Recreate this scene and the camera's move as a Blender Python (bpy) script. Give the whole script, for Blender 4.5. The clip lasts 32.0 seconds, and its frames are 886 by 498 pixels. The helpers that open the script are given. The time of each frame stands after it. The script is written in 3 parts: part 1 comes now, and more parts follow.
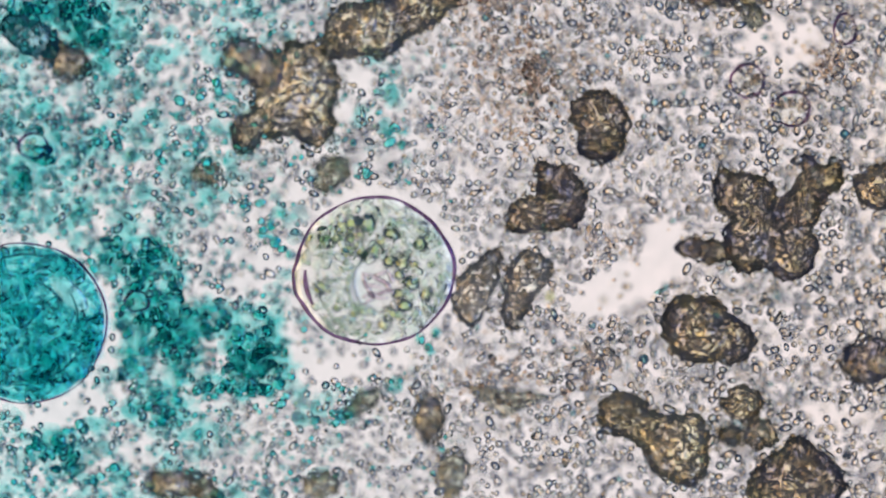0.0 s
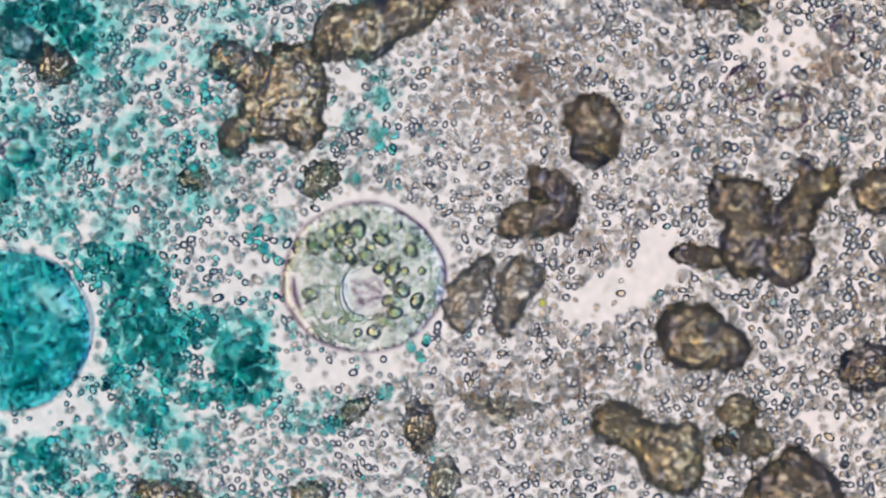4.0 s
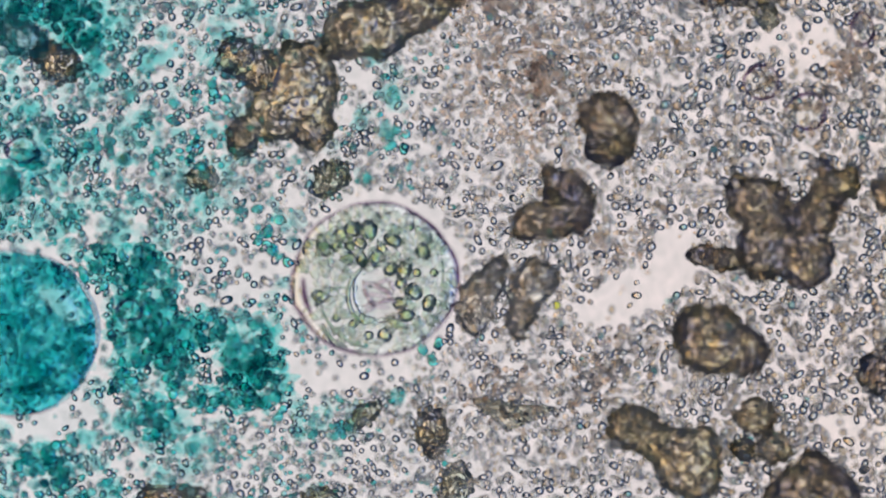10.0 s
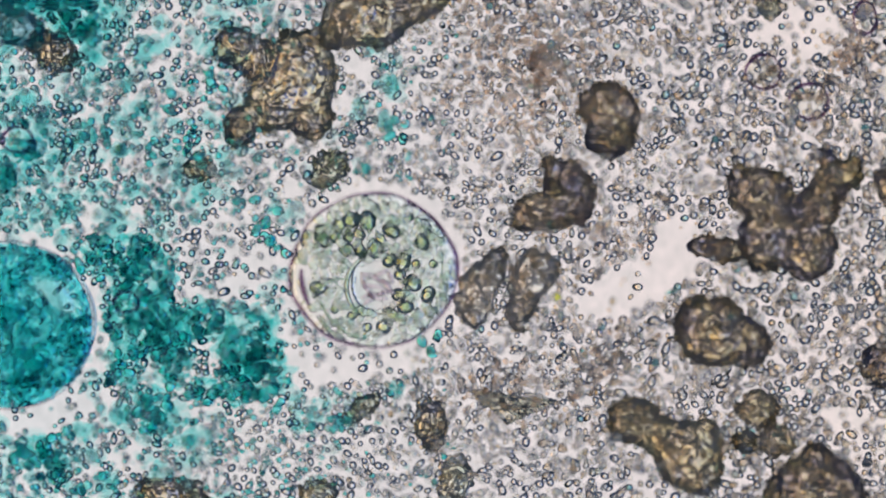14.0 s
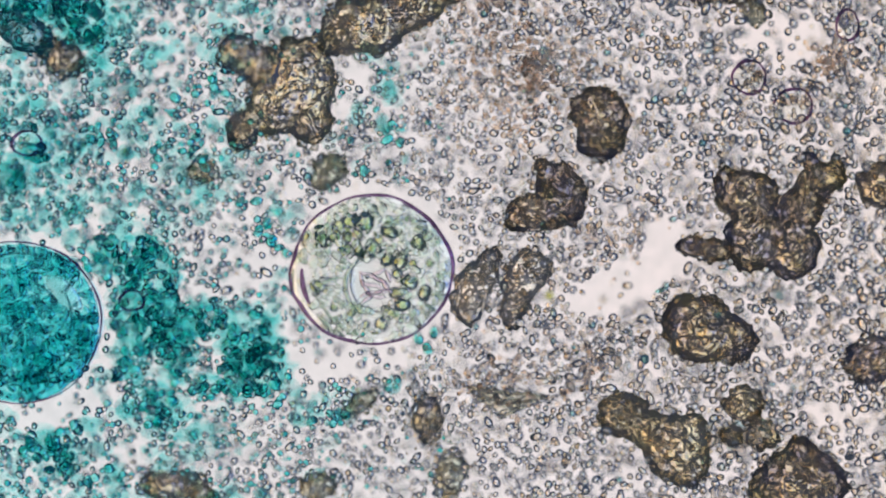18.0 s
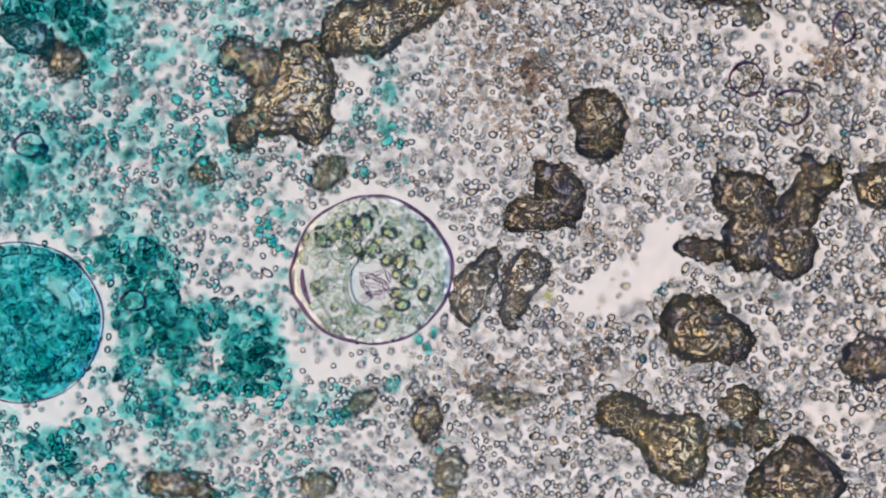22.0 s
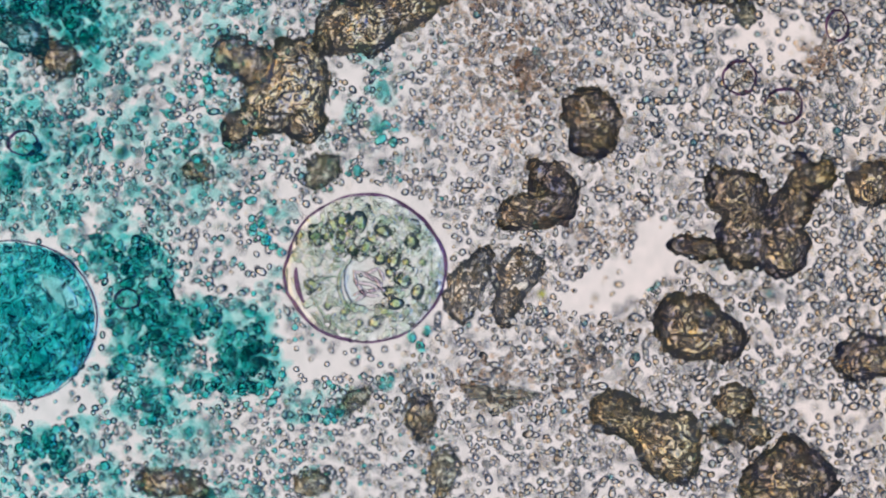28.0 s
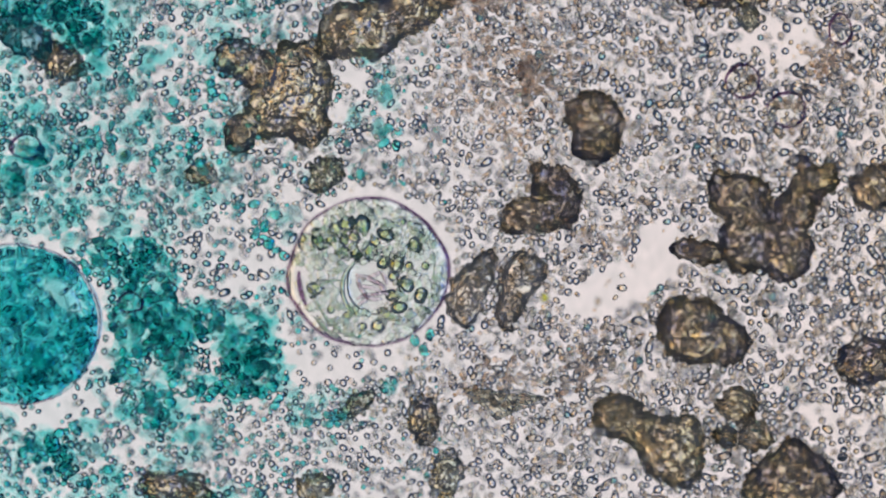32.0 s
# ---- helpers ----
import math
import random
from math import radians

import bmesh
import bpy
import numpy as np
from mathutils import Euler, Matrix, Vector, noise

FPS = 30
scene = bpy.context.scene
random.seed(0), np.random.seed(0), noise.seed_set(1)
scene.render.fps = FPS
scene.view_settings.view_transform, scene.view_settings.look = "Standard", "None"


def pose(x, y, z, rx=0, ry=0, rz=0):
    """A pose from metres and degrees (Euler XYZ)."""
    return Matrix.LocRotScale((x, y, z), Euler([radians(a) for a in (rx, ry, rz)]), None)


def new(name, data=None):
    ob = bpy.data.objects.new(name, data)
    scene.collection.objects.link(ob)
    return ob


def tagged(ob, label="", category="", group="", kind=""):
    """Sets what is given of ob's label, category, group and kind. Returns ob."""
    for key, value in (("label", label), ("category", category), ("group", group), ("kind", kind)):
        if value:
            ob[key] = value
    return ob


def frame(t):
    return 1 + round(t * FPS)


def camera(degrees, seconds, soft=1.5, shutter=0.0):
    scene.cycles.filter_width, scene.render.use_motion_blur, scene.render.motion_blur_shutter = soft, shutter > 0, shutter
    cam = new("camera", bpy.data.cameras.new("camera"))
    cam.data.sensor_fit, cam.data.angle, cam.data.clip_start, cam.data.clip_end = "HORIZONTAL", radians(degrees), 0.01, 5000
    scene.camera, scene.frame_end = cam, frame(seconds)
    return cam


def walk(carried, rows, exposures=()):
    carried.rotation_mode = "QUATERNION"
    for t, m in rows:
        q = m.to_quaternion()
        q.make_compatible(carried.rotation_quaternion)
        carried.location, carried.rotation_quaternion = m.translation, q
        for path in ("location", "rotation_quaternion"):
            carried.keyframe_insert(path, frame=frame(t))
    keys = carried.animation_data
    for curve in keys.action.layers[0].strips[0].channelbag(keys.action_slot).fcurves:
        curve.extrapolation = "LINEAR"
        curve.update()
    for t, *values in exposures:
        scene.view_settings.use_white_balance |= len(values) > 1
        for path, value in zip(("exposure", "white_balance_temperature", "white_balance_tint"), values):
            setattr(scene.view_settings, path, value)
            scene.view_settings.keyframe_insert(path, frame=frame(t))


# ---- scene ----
# One micrometre of the specimen is one centimetre here. The slide's top is z = 0.
REACH = 16.0                     # from the lens to the plane of the specimen's top
TOP = 0.293
K = 1 / 580                      # metres to one unit of the plan
cam = camera(9.64, 32.0, soft=1.95)
focus_mark = new("focus_mark")   # the height that the microscope is focused on
cam.data.dof.use_dof, cam.data.dof.focus_object, cam.data.dof.aperture_fstop = True, focus_mark, 0.121


def eye(t, x, y, size):
    return t, pose(x * K, -y * K, TOP + REACH / size)


# seconds, sideways drift of the slide, enlargement
walk(cam, [eye(*row) for row in (
    (0.0, -4.3, 0.6, 0.995), (0.5, -2.9, -0.0, 1.003), (1.0, 2.4, -0.4, 1.000), (1.5, 6.2, -0.5, 1.019), (2.0, 7.2, -4.0, 1.019), (2.5, 7.6, -11.3, 1.002), (3.0, 11.8, -11.2, 1.010),
    (3.5, 11.8, -10.5, 1.010), (5.5, 12.6, -8.7, 1.019), (6.0, 6.0, -2.5, 1.019), (6.5, 4.8, -6.3, 1.019), (7.0, 4.9, -8.4, 1.020), (7.5, -0.0, -13.7, 1.019), (8.0, -4.9, -16.6, 1.018),
    (8.5, -3.7, -12.9, 1.017), (9.0, -4.2, -12.3, 1.017), (9.5, -7.5, -13.5, 1.014), (10.0, -9.6, -12.3, 1.030), (10.5, -15.7, -14.2, 1.039), (11.0, -17.1, -14.0, 1.040), (11.5, -4.7, -4.0, 1.039),
    (12.0, -2.4, 5.2, 1.040), (12.5, -0.9, 9.6, 1.040), (13.0, -6.8, 6.7, 1.040), (13.5, -9.3, 1.9, 1.039), (14.0, -8.4, 3.0, 1.039), (14.5, -5.5, 4.7, 1.039), (16.5, -12.4, 0.8, 1.039),
    (17.0, -4.2, 0.1, 1.024), (17.5, 0.5, 2.2, 1.003), (18.0, -1.2, 3.1, 1.006), (18.5, -0.6, 2.2, 1.004), (19.0, 0.0, 0.0, 1.000), (19.5, -2.7, 2.7, 1.001), (20.0, -6.3, 1.9, 1.000),
    (20.5, -1.4, 3.0, 1.000), (21.0, -0.4, 4.8, 1.004), (21.5, -0.3, 6.3, 0.999), (22.0, -0.3, 2.0, 0.999), (22.5, -3.3, 0.3, 0.999), (23.0, 0.3, 3.4, 0.999), (23.5, 2.7, 6.8, 0.999),
    (24.0, 3.9, 9.9, 0.998), (24.5, 5.8, 9.0, 0.999), (25.0, 4.3, 5.7, 0.999), (25.5, 9.9, 2.2, 0.998), (27.5, 13.9, 8.6, 0.999), (28.0, 11.3, 5.0, 0.998), (28.5, 8.6, 1.9, 0.998),
    (29.0, 11.9, 7.6, 0.998), (29.5, 12.6, 3.6, 0.998), (30.0, 17.0, 4.3, 1.007), (30.5, 13.9, -0.0, 1.002), (31.0, 7.3, -1.3, 1.000), (31.5, 6.6, -0.6, 0.998), (32.0, 5.9, -1.4, 0.998))], ((0.0, 0.11), (2.0, 0.02), (3.0, 0.03), (6.0, 0.05), (9.0, 0.0), (10.0, -0.08), (12.0, -0.09), (14.0, -0.05), (17.0, 0.06), (19.0, 0.05), (20.0, 0.0), (23.0, -0.05), (32.0, -0.09)))

# seconds, height in focus
FOCUS = (
    (0.0, 0.32), (1.0, 0.315), (1.5, 0.30), (2.0, 0.27), (2.5, 0.215), (3.0, 0.19), (3.5, 0.175), (5.5, 0.012), (6.0, 0.006), (8.0, 0.01), (8.5, 0.03), (9.0, 0.06),
    (9.5, 0.115), (10.0, 0.15), (11.0, 0.163), (12.0, 0.17), (14.0, 0.17), (14.5, 0.175), (16.5, 0.31), (17.0, 0.28), (17.5, 0.262), (20.0, 0.262), (24.0, 0.262), (25.5, 0.258),
    (27.5, 0.25), (28.5, 0.245), (29.5, 0.236), (30.5, 0.225), (31.0, 0.217), (31.5, 0.206), (32.0, 0.195))

# ---- light: a round field lamp under the slide, in a dim room ----
# light passes through many small clear bodies on its way
scene.cycles.max_bounces, scene.cycles.transmission_bounces = 32, 32
world = bpy.data.worlds.new("dim_room")
scene.world = world
world.use_nodes = True
world.node_tree.nodes["Background"].inputs[0].default_value = (0.36, 0.48, 0.86, 1)
world.node_tree.nodes["Background"].inputs[1].default_value = 0.185
LAMP_POWER = 1.0
LAMP_RADIUS, LAMP_DEPTH = 12.0, 30.0


# ---- materials ----
def blank(name):
    m = bpy.data.materials.new(name)
    m.use_nodes = True
    nt = m.node_tree
    nt.nodes.clear()
    return m, nt, nt.nodes.new("ShaderNodeOutputMaterial")


def noise_ramp(nt, scale, stops, detail=4.0, rough=0.6):
    co = nt.nodes.new("ShaderNodeTexCoord")
    n = nt.nodes.new("ShaderNodeTexNoise")
    n.inputs["Scale"].default_value, n.inputs["Detail"].default_value, n.inputs["Roughness"].default_value = scale, detail, rough
    nt.links.new(co.outputs["Object"], n.inputs["Vector"])
    r = nt.nodes.new("ShaderNodeValToRGB")
    while len(r.color_ramp.elements) < len(stops):
        r.color_ramp.elements.new(0.5)
    for e, (p, c) in zip(r.color_ramp.elements, stops):
        e.position, e.color = p, (*c, 1)
    nt.links.new(n.outputs[0], r.inputs[0])
    return n, r


def clear_body(name, stops, ior, scale=8.0, rough=0.0, bump=0.0, bump_scale=60.0, island=0.0):
    """See-through living or dead matter in water: it bends light by ior and takes out colour."""
    m, nt, out = blank(name)
    g = nt.nodes.new("ShaderNodeBsdfGlass")
    g.inputs["IOR"].default_value, g.inputs["Roughness"].default_value = ior, rough
    _, ramp = noise_ramp(nt, scale, stops)
    colour = ramp.outputs[0]
    if island:
        geo = nt.nodes.new("ShaderNodeNewGeometry")
        hsv = nt.nodes.new("ShaderNodeHueSaturation")
        sub = nt.nodes.new("ShaderNodeMapRange")
        sub.inputs["To Min"].default_value, sub.inputs["To Max"].default_value = 1 - island, 1 + island
        nt.links.new(geo.outputs["Random Per Island"], sub.inputs["Value"])
        nt.links.new(sub.outputs[0], hsv.inputs["Saturation"])
        nt.links.new(colour, hsv.inputs["Color"])
        colour = hsv.outputs[0]
    nt.links.new(colour, g.inputs["Color"])
    if bump:
        b = nt.nodes.new("ShaderNodeBump")
        b.inputs["Strength"].default_value, b.inputs["Distance"].default_value = bump, 0.02
        n, _ = noise_ramp(nt, bump_scale, stops)
        nt.links.new(n.outputs[0], b.inputs["Height"])
        nt.links.new(b.outputs[0], g.inputs["Normal"])
    nt.links.new(g.outputs[0], out.inputs[0])
    return m


def plain_glass():
    m, nt, out = blank("slide_glass")
    t, g, mix = nt.nodes.new("ShaderNodeBsdfTransparent"), nt.nodes.new("ShaderNodeBsdfGlossy"), nt.nodes.new("ShaderNodeMixShader")
    _, r = noise_ramp(nt, 2.2, [(0.3, (0.955, 0.96, 0.97)), (0.7, (0.995, 0.985, 0.985))])
    # soft grey blotches tinted in for the haze of scattered, unfocused light
    _, veil_mottle = noise_ramp(nt, 34.0, [(0.3, (0.87, 0.885, 0.885)), (0.7, (0.995, 0.99, 0.99))], 3.0, 0.55)
    both = nt.nodes.new("ShaderNodeMixRGB")
    both.blend_type = "MULTIPLY"
    both.inputs[0].default_value = 1.0
    nt.links.new(r.outputs[0], both.inputs[1])
    nt.links.new(veil_mottle.outputs[0], both.inputs[2])
    nt.links.new(both.outputs[0], t.inputs[0])
    g.inputs["Roughness"].default_value = 0.02
    mix.inputs[0].default_value = 0.02
    nt.links.new(t.outputs[0], mix.inputs[1])
    nt.links.new(g.outputs[0], mix.inputs[2])
    nt.links.new(mix.outputs[0], out.inputs[0])
    return m


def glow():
    """The lamp's disc: white, with an added cool and a warm margin that give bodies coloured fringes."""
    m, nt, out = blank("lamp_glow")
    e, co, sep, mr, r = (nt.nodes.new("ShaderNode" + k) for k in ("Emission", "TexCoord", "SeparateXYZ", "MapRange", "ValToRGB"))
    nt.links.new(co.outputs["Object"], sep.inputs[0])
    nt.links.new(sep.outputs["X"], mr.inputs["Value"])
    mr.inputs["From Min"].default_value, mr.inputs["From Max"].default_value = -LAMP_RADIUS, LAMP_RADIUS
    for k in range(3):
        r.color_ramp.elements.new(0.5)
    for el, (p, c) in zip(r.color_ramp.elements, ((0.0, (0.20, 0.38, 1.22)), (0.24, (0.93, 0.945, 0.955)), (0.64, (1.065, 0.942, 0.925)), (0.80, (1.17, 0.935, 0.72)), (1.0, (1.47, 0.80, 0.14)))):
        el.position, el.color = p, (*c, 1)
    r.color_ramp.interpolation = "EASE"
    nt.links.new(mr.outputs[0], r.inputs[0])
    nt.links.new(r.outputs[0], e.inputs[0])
    # an added brighter ring round the disc's middle, for bright halos in the cells
    away, edge = nt.nodes.new("ShaderNodeVectorMath"), nt.nodes.new("ShaderNodeMapRange")
    away.operation, edge.interpolation_type = "LENGTH", "SMOOTHSTEP"
    nt.links.new(co.outputs["Object"], away.inputs[0])
    nt.links.new(away.outputs["Value"], edge.inputs["Value"])
    for key, value in (("From Min", LAMP_RADIUS * 0.36), ("From Max", LAMP_RADIUS * 0.58), ("To Min", LAMP_POWER * 0.94), ("To Max", LAMP_POWER * 1.27)):
        edge.inputs[key].default_value = value
    nt.links.new(edge.outputs[0], e.inputs[1])
    nt.links.new(e.outputs[0], out.inputs[0])
    return m


def paint():
    m, nt, out = blank("black_paint")
    p = nt.nodes.new("ShaderNodeBsdfPrincipled")
    _, r = noise_ramp(nt, 3.0, [(0.3, (0.02, 0.02, 0.022)), (0.7, (0.035, 0.035, 0.037))])
    nt.links.new(r.outputs[0], p.inputs["Base Color"])
    p.inputs["Roughness"].default_value = 0.5
    nt.links.new(p.outputs[0], out.inputs[0])
    return m


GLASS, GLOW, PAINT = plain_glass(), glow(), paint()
GREY_CELL = clear_body("grey_cell_matter", [(0.3, (0.90, 0.93, 0.92)), (0.7, (0.995, 0.99, 0.98))], 1.58, 4.0, island=0.5)
PALE_CELL = clear_body("pale_cell_matter", [(0.3, (0.88, 0.92, 0.90)), (0.7, (0.995, 0.985, 0.97))], 1.42, 4.0, island=0.5)
AMBER_CELL = clear_body("amber_cell_matter", [(0.3, (0.95, 0.90, 0.80)), (0.7, (0.985, 0.96, 0.91))], 1.42, 4.0, island=0.5)
WARM_CELL = clear_body("warm_cell_matter", [(0.3, (0.95, 0.91, 0.85)), (0.7, (0.99, 0.975, 0.94))], 1.42, 4.0, island=0.5)
TEAL_CELL = clear_body("teal_cell_matter", [(0.3, (0.56, 0.86, 0.86)), (0.7, (0.89, 0.97, 0.965))], 1.54, 5.0, island=0.4)
TEAL_GRAIN = clear_body("teal_grain_matter", [(0.3, (0.40, 0.85, 0.84)), (0.7, (0.76, 0.955, 0.945))], 1.19, 9.0, island=0.4)
BROWN_GRAIN = clear_body("brown_grain_matter", [(0.3, (0.93, 0.90, 0.84)), (0.7, (0.99, 0.97, 0.93))], 1.24, 9.0, island=0.6)
FILM = clear_body("flake_matter", [(0.3, (0.90, 0.90, 0.80)), (0.7, (0.975, 0.97, 0.93))], 1.04, 20.0, 0.0, 0.2, 40.0)
SMUDGE = clear_body("brown_smudge_matter", [(0.3, (0.92, 0.86, 0.81)), (0.7, (0.97, 0.95, 0.92))], 1.12, 9.0, island=0.5)
BROWN = clear_body("brown_debris_matter", [(0.37, (0.72, 0.74, 0.84)), (0.48, (0.95, 0.89, 0.78)), (0.6, (1.0, 0.97, 0.80))], 1.39, 13.0, 0.0, 0.2, 60.0)
PALE_BROWN = clear_body("pale_brown_debris_matter", [(0.36, (0.82, 0.81, 0.82)), (0.48, (0.97, 0.94, 0.88)), (0.6, (1.0, 0.985, 0.93))], 1.37, 13.0, 0.0, 0.2, 60.0)
DARK = clear_body("dark_debris_matter", [(0.38, (0.64, 0.66, 0.80)), (0.5, (0.87, 0.81, 0.73)), (0.61, (1.0, 0.95, 0.74))], 1.42, 13.0, 0.0, 0.2, 60.0)
PALE = clear_body("pale_debris_matter", [(0.3, (0.82, 0.83, 0.74)), (0.7, (0.96, 0.96, 0.91))], 1.26, 14.0, 0.0, 0.3, 45.0)
TEAL_DARK = clear_body("dark_teal_debris_matter", [(0.3, (0.50, 0.72, 0.75)), (0.7, (0.76, 0.89, 0.90))], 1.22, 14.0, 0.0, 0.4, 45.0)
WALL = clear_body("cell_wall_matter", [(0.3, (0.965, 0.975, 0.97)), (0.7, (0.985, 0.99, 0.985))], 1.07, 5.0)
# dark tint for refraction shade at cell edges; also colours the crescent fold
RIM = clear_body("rim_shade_and_fold_tint", [(0.35, (0.38, 0.26, 0.43)), (0.65, (0.58, 0.45, 0.62))], 1.05, 9.0)
PLASM = clear_body("pale_green_plasm", [(0.3, (0.925, 0.965, 0.962)), (0.7, (0.985, 0.992, 0.990))], 1.006, 14.0, 0.0, 0.10, 30.0)
STRAND = clear_body("pink_strand_matter", [(0.3, (0.93, 0.88, 0.92)), (0.7, (0.98, 0.95, 0.97))], 1.20, 20.0)
PLASM_GRAIN = clear_body("plasm_grain_matter", [(0.3, (0.92, 0.96, 0.93)), (0.7, (0.985, 0.99, 0.98))], 1.085, 6.0, island=0.6)
VACUOLE = clear_body("clear_vacuole", [(0.3, (0.985, 0.97, 0.98)), (0.7, (1.0, 1.0, 1.0))], 0.965, 18.0, 0.0, 0.2, 16.0)
DROP = clear_body("green_drop_matter", [(0.3, (0.93, 0.96, 0.84)), (0.7, (0.99, 0.995, 0.93))], 1.40, 12.0)
DROP_DARK = clear_body("dark_green_drop_matter", [(0.3, (0.80, 0.91, 0.83)), (0.7, (0.95, 0.98, 0.93))], 1.36, 12.0)
DROP_CORE = clear_body("yellow_drop_core", [(0.3, (0.965, 0.985, 0.80)), (0.7, (0.99, 0.995, 0.90))], 1.02, 12.0)
TEAL_WALL = clear_body("teal_wall_matter", [(0.3, (0.80, 0.95, 0.945)), (0.7, (0.88, 0.975, 0.97))], 1.014, 5.0)
TEAL_PLASM = clear_body("teal_plasm", [(0.32, (0.25, 0.78, 0.79)), (0.5, (0.45, 0.885, 0.895)), (0.64, (0.75, 0.965, 0.965))], 1.012, 34.0, 0.0, 0.2, 60.0)
TEAL_LUMP = clear_body("teal_lump_matter", [(0.36, (0.50, 0.89, 0.89)), (0.5, (0.78, 0.96, 0.955)), (0.64, (0.99, 0.995, 0.995))], 1.03, 40.0, 0.0, 0.4, 60.0)
TEAL_BEAD = clear_body("teal_bead_matter", [(0.3, (0.64, 0.92, 0.925)), (0.7, (0.93, 0.985, 0.985))], 1.16, 9.0, island=0.4)
TEAL_MAT = clear_body("teal_mat_matter", [(0.3, (0.58, 0.91, 0.905)), (0.7, (0.90, 0.98, 0.975))], 1.015, 22.0, 0.0, 0.3, 40.0)
HAZE = clear_body("haze_matter", [(0.3, (0.93, 0.94, 0.92)), (0.7, (0.99, 0.98, 0.97))], 1.12, 6.0, island=0.6)
TEAL_VEIL = clear_body("teal_veil_matter", [(0.3, (0.84, 0.968, 0.966)), (0.7, (0.955, 0.99, 0.988))], 1.004, 9.0, island=0.4)
TEAL_PALE = clear_body("pale_teal_plasm", [(0.3, (0.74, 0.92, 0.93)), (0.7, (0.88, 0.965, 0.97))], 1.03, 20.0, 0.0, 0.2, 40.0)


# ---- helpers of this scene ----
def spot(px, py, z=0.0):
    return Vector(((px - 784) * K, (441 - py) * K, z))


def part(name, bm, material, parent, label=""):
    me = bpy.data.meshes.new(name)
    bm.to_mesh(me)
    bm.free()
    me.polygons.foreach_set("use_smooth", [True] * len(me.polygons))
    me.materials.append(material)
    ob = new(name, me)
    ob.parent = parent
    return tagged(ob, label)


def thing(name, place, label, category, group="", kind=""):
    ob = new(name)
    ob.location = place
    ob.empty_display_size = 0.02
    return tagged(ob, label, category, group, kind)


def ball(sub):
    bm = bmesh.new()
    bmesh.ops.create_icosphere(bm, subdivisions=sub, radius=1)
    return bm


def lump(rx, ry, rz, turn=0.0, rough=0.12, freq=2.2, sub=4, seed=0.0, at=(0, 0, 0), fine=0.0):
    """A closed uneven body with half-axes rx, ry, rz."""
    bm = ball(sub)
    m = Matrix.Rotation(turn, 3, "Z")
    off = Vector((seed * 7.31, seed * 3.77, seed * 5.13))
    for v in bm.verts:
        p = v.co.copy()
        k = 1 + rough * noise.fractal(p * freq + off, 1.0, 2.0, 4)
        if fine:
            k += fine * noise.noise(p * freq * 6 + off)
        v.co = m @ Vector((p.x * rx * k, p.y * ry * k, p.z * rz * k)) + Vector(at)
    return bm


def swarm(name, shapes, rows, material, label, category, parent=None, kind="stuff"):
    """One mesh of many small bodies. rows: place, turn matrix with size."""
    v0 = [np.array([v.co[:] for v in b.verts]) for b in shapes]
    f0 = [np.array([[v.index for v in f.verts] for f in b.faces]) for b in shapes]
    vs, fs, n = [], [], 0
    for k, (p, m) in enumerate(rows):
        a = v0[k % len(shapes)]
        vs.append(a @ np.array(m).T + np.array(p))
        fs.append(f0[k % len(shapes)] + n)
        n += len(a)
    V, F = np.concatenate(vs), np.concatenate(fs)
    me = bpy.data.meshes.new(name)
    me.vertices.add(len(V))
    me.vertices.foreach_set("co", V.ravel())
    me.loops.add(F.size)
    me.loops.foreach_set("vertex_index", F.ravel().astype(np.int32))
    me.polygons.add(len(F))
    me.polygons.foreach_set("loop_start", np.arange(0, F.size, 3, dtype=np.int32))
    me.polygons.foreach_set("use_smooth", np.ones(len(F), dtype=bool))
    me.update(calc_edges=True)
    me.materials.append(material)
    ob = new(name, me)
    ob.parent = parent
    return tagged(ob, label, "" if parent else category, "", kind)


def tube(points, radius, sides=6):
    """A closed bent rod through points, thinner to its ends."""
    bm = bmesh.new()
    rings = []
    for i, p in enumerate(points):
        d = (points[min(i + 1, len(points) - 1)] - points[max(i - 1, 0)]).normalized()
        a = d.cross(Vector((0, 0, 1))).normalized()
        b = a.cross(d)
        r = radius * (0.35 + 0.65 * math.sin(math.pi * (i + 0.5) / len(points)))
        rings.append([bm.verts.new(p + r * (math.cos(q) * a + math.sin(q) * b)) for q in (2 * math.pi * j / sides for j in range(sides))])
    for u, w in zip(rings, rings[1:]):
        for j in range(sides):
            bm.faces.new((u[j], u[(j + 1) % sides], w[(j + 1) % sides], w[j]))
    bm.faces.new(rings[0][::-1])
    bm.faces.new(rings[-1])
    bmesh.ops.recalc_face_normals(bm, faces=bm.faces)
    return bm


rng = np.random.default_rng(7)


def spin(size, flat=0.35):
    """A turn with size: mostly lying, some tipped up."""
    e = Euler((rng.normal(0, flat), rng.normal(0, flat), rng.uniform(0, 2 * math.pi)))
    return np.array(e.to_matrix()) * size


# ---- the slide and its lamp ----
def slab(name, w, h, thick, material, label, category):
    bm = bmesh.new()
    bmesh.ops.create_cube(bm, size=1)
    for v in bm.verts:
        v.co = Vector((v.co.x * w, v.co.y * h, (v.co.z - 0.5) * thick))
    bmesh.ops.bevel(bm, geom=list(bm.edges), offset=thick * 0.15, segments=2, affect="EDGES")
    me = bpy.data.meshes.new(name)
    bm.to_mesh(me)
    bm.free()
    me.materials.append(material)
    return tagged(new(name, me), label, category, "", "structure")


slab("ground", 4.4, 3.2, 0.10, GLASS, "clear glass microscope slide lit from below", "slide")


